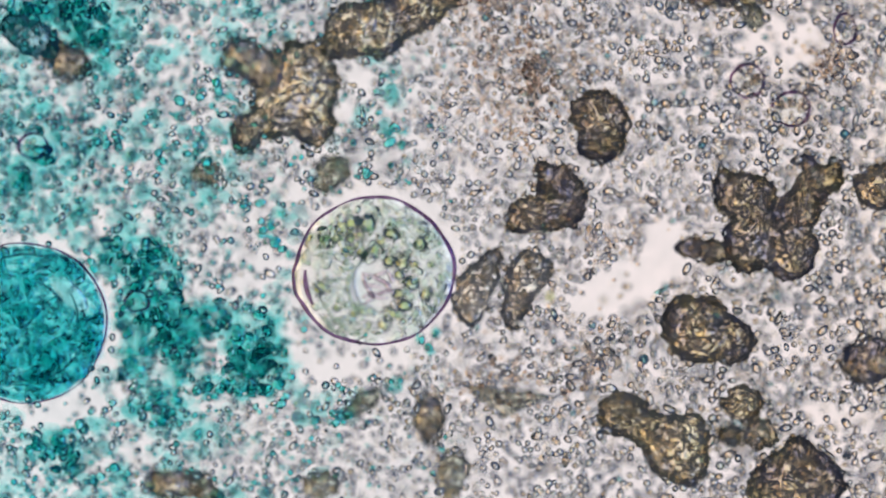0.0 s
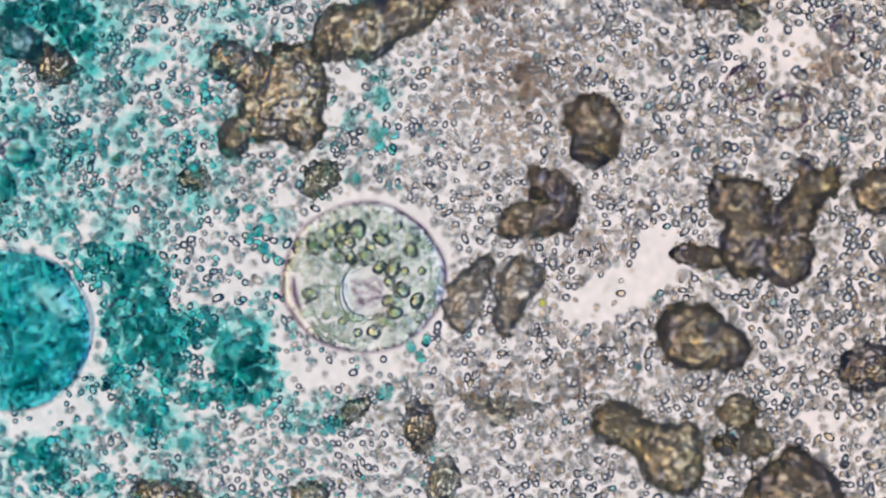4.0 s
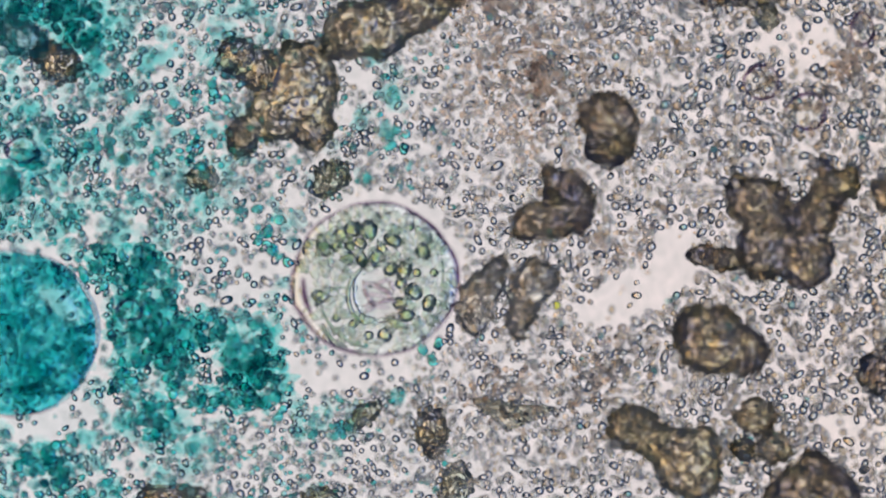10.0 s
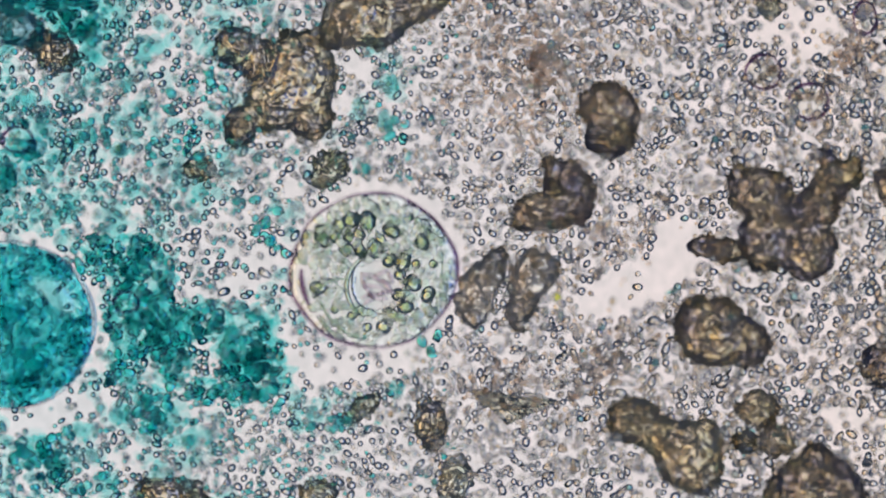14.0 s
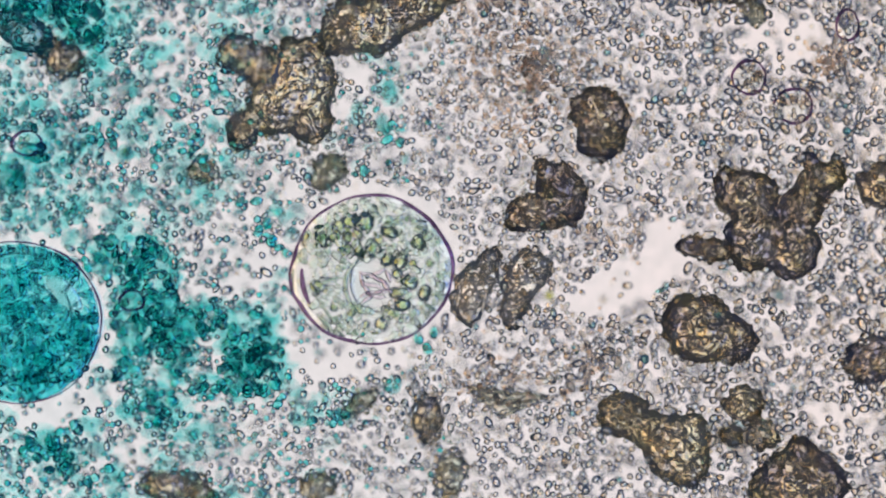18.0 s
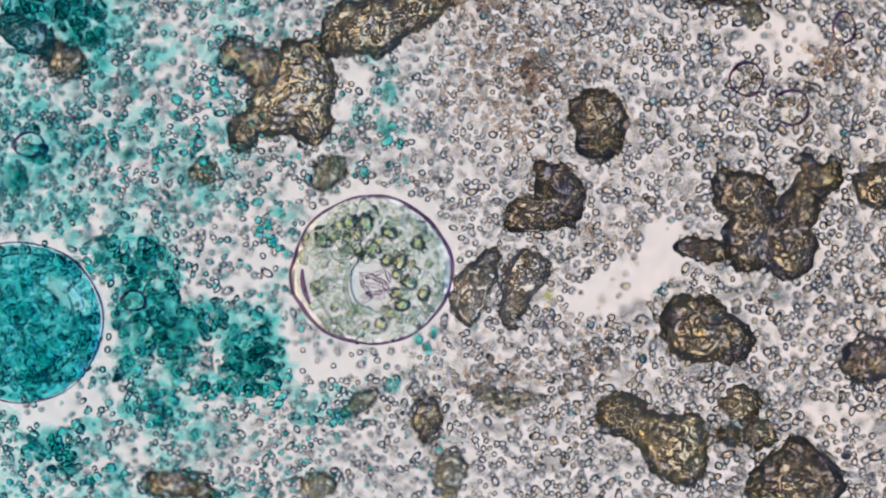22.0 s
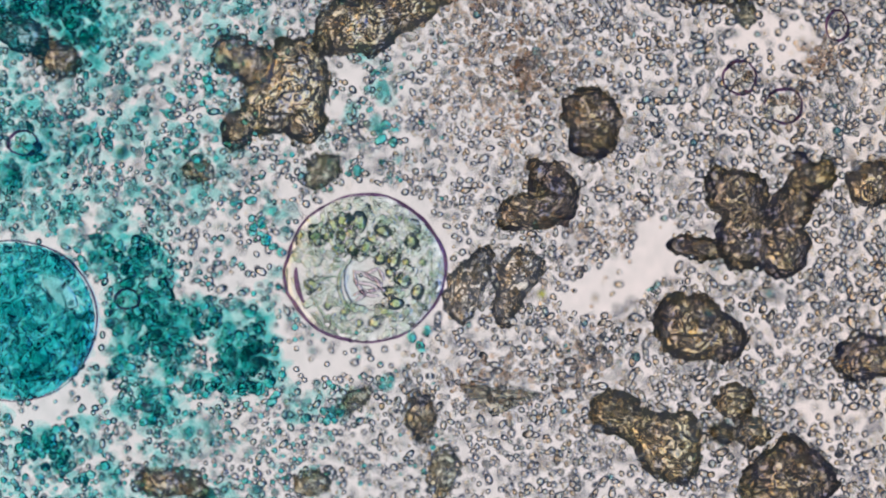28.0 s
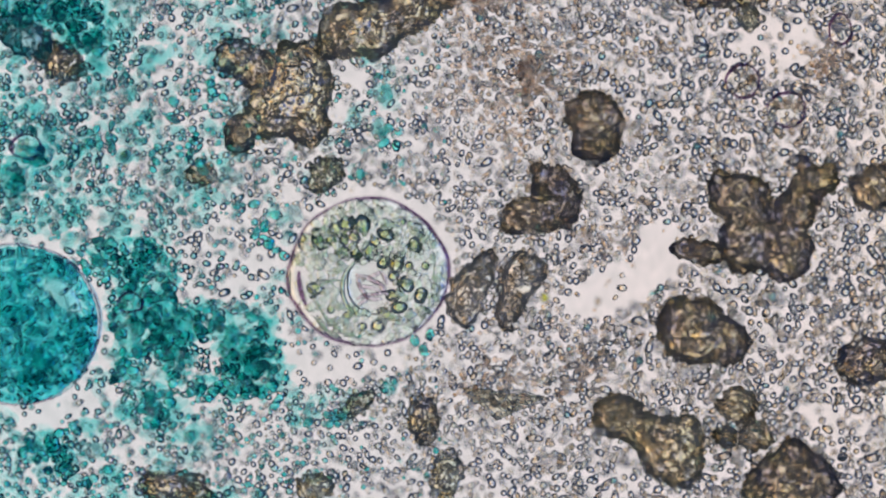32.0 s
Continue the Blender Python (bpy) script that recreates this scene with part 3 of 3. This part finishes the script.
# ---- a folded flake ----
def flake():
    c = thing("flake", spot(890, 710), "thin folded pale flake with dark creases", "flake")
    bm = bmesh.new()
    rim = ((-72, -24), (-30, -22), (14, -14), (50, -12), (86, -6), (52, 6), (18, 24), (-6, 36), (-18, 18), (-46, 0))
    ring_up = [bm.verts.new((x * K, -y * K, 0.20 + 0.012 * math.sin(x * 0.09))) for x, y in rim]
    ring_low = [bm.verts.new((x * K * 0.97, -y * K * 0.97, 0.188 + 0.012 * math.sin(x * 0.09))) for x, y in rim]
    bm.faces.new(ring_up[::-1])
    bm.faces.new(ring_low)
    for k in range(len(rim)):
        n = (k + 1) % len(rim)
        bm.faces.new((ring_up[k], ring_up[n], ring_low[n], ring_low[k]))
    bmesh.ops.recalc_face_normals(bm, faces=bm.faces)
    bmesh.ops.triangulate(bm, faces=bm.faces)
    part("sheet", bm, FILM, c, "thin clear olive sheet")
    creases = ((-70, -26, -8, -18), (-60, -14, 70, -8), (-8, 36, 84, -8), (-44, -20, -6, 34), (-20, -24, 34, 12), (8, -22, 50, 6), (-52, -4, 4, 6), (-30, 8, 40, 2), (20, -16, 76, -10), (-14, -10, 12, 20), (-66, -22, -20, 2), (-36, -18, 30, -16), (-4, 4, 62, 0), (14, 22, 44, 8), (-26, 14, 2, 30))
    for k, (x0, y0, x1, y1) in enumerate(creases):
        pts = [Vector(((x0 + (x1 - x0) * s + 3 * math.sin(6 * s + k)) * K, -(y0 + (y1 - y0) * s + 3 * math.cos(5 * s + k)) * K, 0.19 + 0.008 * (k % 4))) for s in np.linspace(0, 1, 14)]
        part("crease", tube(pts, 0.0054 if k % 3 else 0.0070), GREY_CELL, c, "dark crease")
    for x, y in ((-40, -12), (30, -4), (-2, 20)):
        part("stalk", tube([Vector((x * K, -y * K + 0.0004 * k, 0.19 - 0.027 * k)) for k in range(8)], 0.0015), PALE_CELL, c, "fine clear stalk to the slide")


flake()


# ---- clear round bubbles ----
def ring(a, b, z, w):
    """A closed hoop, a little uneven."""
    bm, hoops, n = bmesh.new(), [], 40
    for i in range(n):
        q = 2 * math.pi * i / n
        k, u = 1 + 0.03 * math.sin(3 * q + a * 90) + 0.015 * math.sin(7 * q), w * (1 + 0.3 * math.sin(2 * q + b * 70))
        hoops.append([bm.verts.new((math.cos(q) * (a * k + u * math.cos(p)), math.sin(q) * (b * k + u * math.cos(p)), z + u * math.sin(p))) for p in (2 * math.pi * j / 8 for j in range(8))])
    for i in range(n):
        for j in range(8):
            bm.faces.new((hoops[i][j], hoops[(i + 1) % n][j], hoops[(i + 1) % n][(j + 1) % 8], hoops[i][(j + 1) % 8]))
    bmesh.ops.recalc_face_normals(bm, faces=bm.faces)
    return bm


def bubble(x, y, a, b, label, material, fill):
    if material is not SMALL_WALL:
        HEAPS.append((x, y, a * 1.1, b * 1.1))
    c = thing("small_round_cell", spot(x, y), label, "cell", "small round cells")
    h = min(a, b) * K
    part("wall", lump(a * K, b * K, h, 0.3, 0.05, 1.2, 4, x, (0, 0, h)), material, c)
    if fill:
        top = max(h, 0.25)
        # tinted hoop in place of the dark edge from bent light
        part("rim", ring(a * K * 0.98, b * K * 0.98, top, 0.0042), RIM, c, "hoop for the dark refraction edge")
        part("base", lump(a * K * 0.8, b * K * 0.8, top / 2, 0.3, 0.05, 1.2, 3, x, (0, 0, top / 2)), material, c)
    for k in range(fill):
        q = 0.85 * h * math.sqrt(rng.random())
        w = rng.uniform(0, 6.28)
        s = rng.uniform(0.006, 0.012)
        part("droplet", lump(s * 1.3, s, s * 0.8, w, 0.25, 1.5, 3, k, (q * math.cos(w), q * math.sin(w), top)), (BROWN_GRAIN, SMUDGE)[k % 2], c)


SMALL_WALL = clear_body("small_wall_matter", [(0.3, (0.965, 0.97, 0.955)), (0.7, (0.99, 0.992, 0.985))], 1.012, 8.0)
bubble(1400, 192, 34, 31, "small round cell with hoop for the dark refraction edge and golden drops", SMALL_WALL, 14)
bubble(1322, 142, 30, 30, "pale round cell with faint rim", SMALL_WALL, 11)
bubble(1495, 50, 20, 28, "clear oval cell with thin rim", SMALL_WALL, 5)
bubble(50, 258, 27, 22, "clear round cell among teal matter", TEAL_WALL, 4)
bubble(235, 535, 22, 18, "small clear boxy cell in teal matter", TEAL_WALL, 2)
YELLOW = clear_body("yellow_cell_matter", [(0.3, (0.80, 0.84, 0.30)), (0.7, (0.95, 0.96, 0.60))], 1.40, 12.0)
bubble(973, 527, 8, 10, "small yellow-green cell on a clump's edge", YELLOW, 0)


def rods():
    """Single rod-shaped cells by the dark clumps."""
    for x, y, turn, mat, label in ((1165, 516, -12, TEAL_BEAD, "teal-tinted rod cell beside a dark clump"), (1190, 508, 5, GREY_CELL, "clear rod cell beside a dark clump"),
                                   (1452, 795, 50, GREY_CELL, "clear rod cell beside a dark clump"), (1466, 806, 48, GREY_CELL, "clear rod cell beside a dark clump"),
                                   (1478, 828, 40, GREY_CELL, "clear rod cell beside a dark clump"), (1492, 838, 42, GREY_CELL, "clear rod cell beside a dark clump"),
                                   (1345, 95, -20, PALE_CELL, "clear rod cell in open water"), (1480, 175, 30, PALE_CELL, "clear rod cell in open water")):
        c = thing("rod_cell", spot(x, y), label, "cell", "rod cells")
        pts = [Vector((s * 0.018, 0.002 * math.sin(3 * s), 0.30)) for s in np.linspace(-1, 1, 9)]
        part("rod", tube(pts, 0.007, 10), mat, c)
        part("stalk", tube([Vector((0, 0.0004 * k, 0.30 - 0.042 * k)) for k in range(8)], 0.0015), PALE_CELL, c, "fine clear stalk to the slide")
        c.rotation_euler = (0, 0, math.radians(-turn))


rods()


# ---- teal flocs ----
FINE = [lump(1, 1, 1, 0, 0.3, 1.6, 1, s) for s in range(3)]
FINE2 = [lump(1, 1, 1, 0, 0.25, 1.6, 2, s) for s in range(4)]


FLOCS = []


def floc(label, lobes, share, size=(0.008, 0.016), top=0.28):
    """share: how much of its area the grains cover, about once over."""
    x0, y0 = lobes[0][:2]
    c = thing("teal_floc", spot(x0, y0), label, "floc", "teal flocs")
    base = spot(x0, y0)
    for x, y, a, b in lobes:
        if share > 0.8:
            FLOCS.append((x, y, a, b))
        rows = []
        n = int(share * a * b * math.pi * K * K / (math.pi * 1.5 * (0.5 * (size[0] + size[1])) ** 2) * 1.5)
        for k in range(n):
            w, r = rng.uniform(0, 6.283), rng.random() ** 0.6
            u, v = x + a * r * math.cos(w), y + b * r * math.sin(w)
            if noise.noise(Vector((u * 0.045, v * 0.045, 5))) < -0.22 + 0.5 * (r - 0.6):
                continue
            p = spot(u, v) - base
            p.z = 0.02 + rng.random() ** 0.6 * top
            if k < 12:
                g = new("grain", GRAINS["teal_grain_matter"][k % 5])
                g.parent, s = c, rng.uniform(0.010, 0.017)
                g.matrix_local = Matrix.LocRotScale(p, Euler(rng.uniform(0, 6, 3)), (s * 1.4, s, s * 0.9))
            else:
                rows.append((p, spin(rng.uniform(*size), 1.0) @ np.diag((1.5, 1, 0.9))))
        if share > 0.8:
            part("mat", lump(a * K * 0.85, b * K * 0.85, 0.05, 0, 0.7, 2.6, 5, x * 0.1, spot(x, y) - base + Vector((0, 0, 0.08)), 0.12), TEAL_MAT, c, "soft teal mat of slime")
        if rows:
            swarm("tuft", FINE2, rows, TEAL_GRAIN, "", "", c)


floc("dense cloud of deep teal grains beside the stained cell", ((215, 455, 75, 45), (270, 490, 45, 55), (260, 570, 70, 65), (228, 645, 30, 40), (310, 600, 45, 50), (310, 650, 22, 34), (365, 565, 48, 34)), 0.9)
floc("dense cloud of dark teal grains", ((440, 605, 55, 65), (470, 660, 42, 45), (420, 650, 32, 45)), 0.95)
floc("ragged trail of teal grains", ((275, 710, 34, 32), (364, 686, 30, 24), (280, 745, 28, 24), (420, 700, 24, 16)), 1.0)
floc("small soft teal cloud of grains", ((85, 785, 42, 22), (60, 805, 26, 22), (110, 810, 26, 18)), 1.15)
floc("small soft teal cloud of grains by the stained cell", ((135, 760, 24, 10), (480, 705, 28, 18)), 0.6)
floc("teal cloud of grains in a corner", ((140, 30, 52, 50), (165, 72, 26, 28), (90, 10, 55, 28), (40, 20, 40, 26)), 1.1)
floc("teal cloud of grains round a clear cell", ((35, 300, 34, 45), (70, 270, 22, 20), (10, 320, 26, 26)), 1.0)
floc("thin teal veil of grains below the debris", ((470, 390, 30, 40), (430, 365, 28, 20), (500, 430, 22, 22)), 0.5)
floc("thin teal grains above the clear cell", ((700, 245, 35, 35), (640, 320, 28, 16), (690, 140, 40, 24)), 0.22)
floc("thin teal grains in the upper field", ((340, 270, 40, 45), (280, 280, 30, 22), (370, 165, 30, 30), (310, 200, 24, 24), (180, 250, 30, 30)), 0.55)
floc("thin teal grains below the stained cell", ((120, 850, 60, 22), (200, 845, 20, 16), (760, 620, 30, 30), (570, 745, 50, 26)), 0.5)


# ---- the loose small cells ----
CLEAR = ((1105, 505, 95, 42, -25), (1180, 440, 45, 55, 0), (1395, 75, 78, 42, 10), (570, 645, 66, 20, 10), (120, 725, 85, 30, -25), (640, 140, 14, 24, 0),
         (1490, 745, 60, 24, 10), (700, 640, 60, 20, -15))


def sparse(x, y):
    """The open water between the teal cloud and the clear cell."""
    return ((x - 395) / 105) ** 2 + ((y - 462) / 75) ** 2 < 1 or ((x - 560) / 80) ** 2 + ((y - 640) / 55) ** 2 < 1


def crowding(x, y):
    d = 1.0
    for cx, cy, a, b, turn in CLEAR:
        q = math.radians(turn)
        u, w = (x - cx) * math.cos(q) + (y - cy) * math.sin(q), -(x - cx) * math.sin(q) + (y - cy) * math.cos(q)
        r = (u / a) ** 2 + (w / b) ** 2
        if r < 1.3:
            d = min(d, (0.02 if cx in (1105, 1180) else 0.14) + 0.6 * max(0, r - 0.8))
    r = math.hypot(x - 662, (y - 478) * 1.03) / 138
    if r < 1.1:
        d = min(d, 0.015)
    r = math.hypot(x - 41, y - 573) / 146
    if r < 1.1:
        d = min(d, 0.05)
    if sparse(x, y):
        d = min(d, 0.45)
    for cx, cy, a, b in HEAPS:
        if ((x - cx) / a) ** 2 + ((y - cy) / b) ** 2 < 0.85:
            d = min(d, 0.08)
    for cx, cy, a, b in FLOCS:
        if ((x - cx) / a) ** 2 + ((y - cy) / b) ** 2 < 1:
            d = min(d, 0.35)
    d *= 1 - 0.3 * math.exp(-((x - 1350) / 250) ** 2 - ((y - 120) / 160) ** 2)
    if 380 < x < 790 and y > 680:
        d *= 1.35
    return d * (0.70 + 0.75 * max(0, min(1, (x - 500) / 600)) + 0.35 * noise.noise(Vector((x * 0.012, y * 0.012, 3))) + 0.45 * noise.noise(Vector((x * 0.04, y * 0.04, 6))))


def level(deep=0.56):
    k = rng.random()
    if k < 0.26:
        return 0.012 + 0.02 * rng.random()
    if k < deep:
        return 0.165 + rng.normal(0, 0.014)
    return 0.255 + rng.normal(0, 0.02) if k < 0.92 else rng.uniform(0.2, 0.38)


TAKEN = {}


def scatter(count, xlo=-60, xhi=1630, gap=0.0):
    """Places on the slide, dense where the crowd is; with a gap, no two of them on one another."""
    got, tries = [], 0
    while len(got) < count and tries < 60 * count:
        tries += 1
        x, y = rng.uniform(xlo, xhi), rng.uniform(-60, 942)
        if rng.random() < crowding(x, y):
            if gap:
                i, j = int(x // 16), int(y // 16)
                if any((x - u) ** 2 + (y - w) ** 2 < gap * gap for p in (i - 1, i, i + 1) for q in (j - 1, j, j + 1) for u, w in TAKEN.get((p, q), ())):
                    continue
                TAKEN.setdefault((i, j), []).append((x, y))
            got.append((x, y))
    return got


def capsule(long, seed):
    bm = ball(2)
    for v in bm.verts:
        z = v.co.x
        v.co.x = z * long
        k = 1 - 0.12 * z * math.sin(seed)
        v.co.y = v.co.y * k + 0.12 * math.cos(seed) * z * z
        v.co.z *= k
    return bm


SHAPES = [capsule(l, s) for s, l in enumerate((1.05, 1.25, 1.5, 1.15, 1.75, 1.35, 1.1))]


def rows_of(points, lo, hi, deep=0.56):
    return [(spot(x, y, max(level(deep), 0.018)), spin((lo + (hi - lo) * rng.beta(1.3, 2.0) * 1.35) * (1 + 0.18 * min(1, max(0, (x - 800) / 500))))) for x, y in points]


grey = [p for p in scatter(5350, gap=9.0) if rng.random() > max(0, 0.60 - p[0] / 900)]
high = grey[2::3] + grey[1::9]
near = [p for p in grey if p not in set(high)]
warm = [p for p in high if rng.random() < (p[0] - 550) / 1100]
high = [p for p in high if p not in set(warm)]
swarm("loose_cells", SHAPES, rows_of(near, 0.0072, 0.0122, 0.93), GREY_CELL, "crowd of small clear oval cells with dark rims", "small cells")
swarm("floating_cells", SHAPES, rows_of(high, 0.0070, 0.0116, 0.16), PALE_CELL, "crowd of small pale oval cells afloat above the slide", "small cells")
swarm("warm_floating_cells", SHAPES, rows_of(warm, 0.0070, 0.0118, 0.16), WARM_CELL, "crowd of small warm-tinted oval cells afloat above the slide", "small cells")
amber = [p for p in scatter(1000, 500, 1630, 8.5) if rng.random() < (p[0] - 400) / 1200]
swarm("amber_cells", SHAPES, rows_of(amber, 0.0055, 0.0100), AMBER_CELL, "scatter of small amber oval cells", "small cells")
teal = [p for p in scatter(4600, -60, 1630, 8.5) if rng.random() < max(0.035, 0.86 - p[0] / 850 - (0.3 if p[1] > 690 else 0.0))]
swarm("teal_loose_cells", SHAPES, rows_of(teal, 0.0072, 0.0118, 0.76), TEAL_CELL, "crowd of small teal-tinted oval cells with dark rims", "small cells")
veil = [p for p in scatter(3700, -60, 700) if not sparse(*p) and 0.7 * noise.noise(Vector((p[0] * 0.008, p[1] * 0.008, 9))) + 0.9 * noise.noise(Vector((p[0] * 0.028, p[1] * 0.028, 4))) + 0.42 - p[0] / 900 > 0.05]
swarm("teal_veil", FINE2, [(spot(x, y, rng.uniform(0.05, 0.35)), spin(rng.uniform(0.011, 0.026), 0.4) @ np.diag((1.4, 1, 0.4))) for x, y in veil], TEAL_VEIL, "thin soft teal veil in the water", "veil")
smudge = [(rng.normal(920, 75), rng.normal(130, 75)) for _ in range(620)] + [(rng.normal(880, 70), rng.normal(680, 34)) for _ in range(140)] + [(rng.normal(1060, 60), rng.normal(420, 30)) for _ in range(90)] + [(rng.normal(1040, 40), rng.normal(640, 50)) for _ in range(120)]
smudge += [(rng.normal(1472, 22), rng.normal(108, 20)) for _ in range(110)] + [(rng.normal(940, 20), rng.normal(135, 20)) for _ in range(70)] + [(rng.normal(850, 40), rng.normal(8, 18)) for _ in range(110)]
swarm("brown_smudge", FINE2, [(spot(x, y, rng.uniform(0.10, 0.34)), spin(rng.uniform(0.005, 0.011), 1.0)) for x, y in smudge], SMUDGE, "loose smudge of fine brown grains", "grains")
swarm("haze", FINE2, [(spot(x, y, rng.uniform(0.02, 0.36)), spin(rng.uniform(0.004, 0.012), 1.0)) for x, y in scatter(900) + scatter(1200, 650)], HAZE, "faint clear specks in the water", "specks")
swarm("fine_brown_grains", FINE, rows_of([p for p in scatter(1200) if rng.random() < 0.25 + p[0] / 1500], 0.004, 0.009), BROWN_GRAIN, "scatter of fine brown grains between the cells", "grains")
swarm("fine_teal_grains", FINE, rows_of([p for p in scatter(3200, -60, 800) if rng.random() < 0.95 - p[0] / 900], 0.005, 0.012), TEAL_GRAIN, "scatter of fine teal grains between the cells", "grains")


# single cells, in the open water and among the crowd
def single_cells(count, material, label, group, lo, hi, tall, xlo=0, xhi=1568):
    kinds = []
    for s, bm in enumerate(SHAPES):
        me = bpy.data.meshes.new("oval_cell")
        bm.to_mesh(me)
        me.polygons.foreach_set("use_smooth", [True] * len(me.polygons))
        me.materials.append(material)
        kinds.append(me)
    for k, (x, y) in enumerate(scatter(count, xlo, xhi)):
        ob = new("oval_cell", kinds[k % len(kinds)])
        s = rng.uniform(lo, hi)
        ob.matrix_world = Matrix.LocRotScale(spot(x, y, s * tall), Euler((0, 0, rng.uniform(0, 6.28))), (s, s * rng.uniform(0.85, 1.1), s * tall))
        tagged(ob, label, "cell", group)


single_cells(200, GREY_CELL, "small clear oval cell with a hoop for the dark refraction edge, lying on the slide", "single small cells", 0.0075, 0.0115, 1.0)
single_cells(50, TEAL_CELL, "small teal-tinted oval cell with a hoop for the dark refraction edge, lying on the slide", "single teal cells", 0.007, 0.011, 1.0, 0, 760)
single_cells(45, AMBER_CELL, "small amber-tinted oval cell lying on the slide", "single amber cells", 0.006, 0.010, 1.0, 760, 1568)

# towards the rim of the slide the crowd thins out
outer = []
while len(outer) < 2600:
    x, y = rng.uniform(-420, 1990), rng.uniform(-420, 1300)
    far = math.hypot(max(-60 - x, 0, x - 1630), max(-60 - y, 0, y - 942)) / 330
    if 0 < far < 1 and rng.random() < (1 - far) ** 2 + 0.4 * noise.noise(Vector((x * 0.012, y * 0.012, 3))):
        outer.append((x, y))
swarm("outer_cells", SHAPES, rows_of(outer, 0.0072, 0.0120), PALE_CELL, "thinning crowd of small pale oval cells round the field", "small cells")


def motions():
    walk(focus_mark, [(t, pose(0, 0, z)) for t, z in FOCUS])


motions()
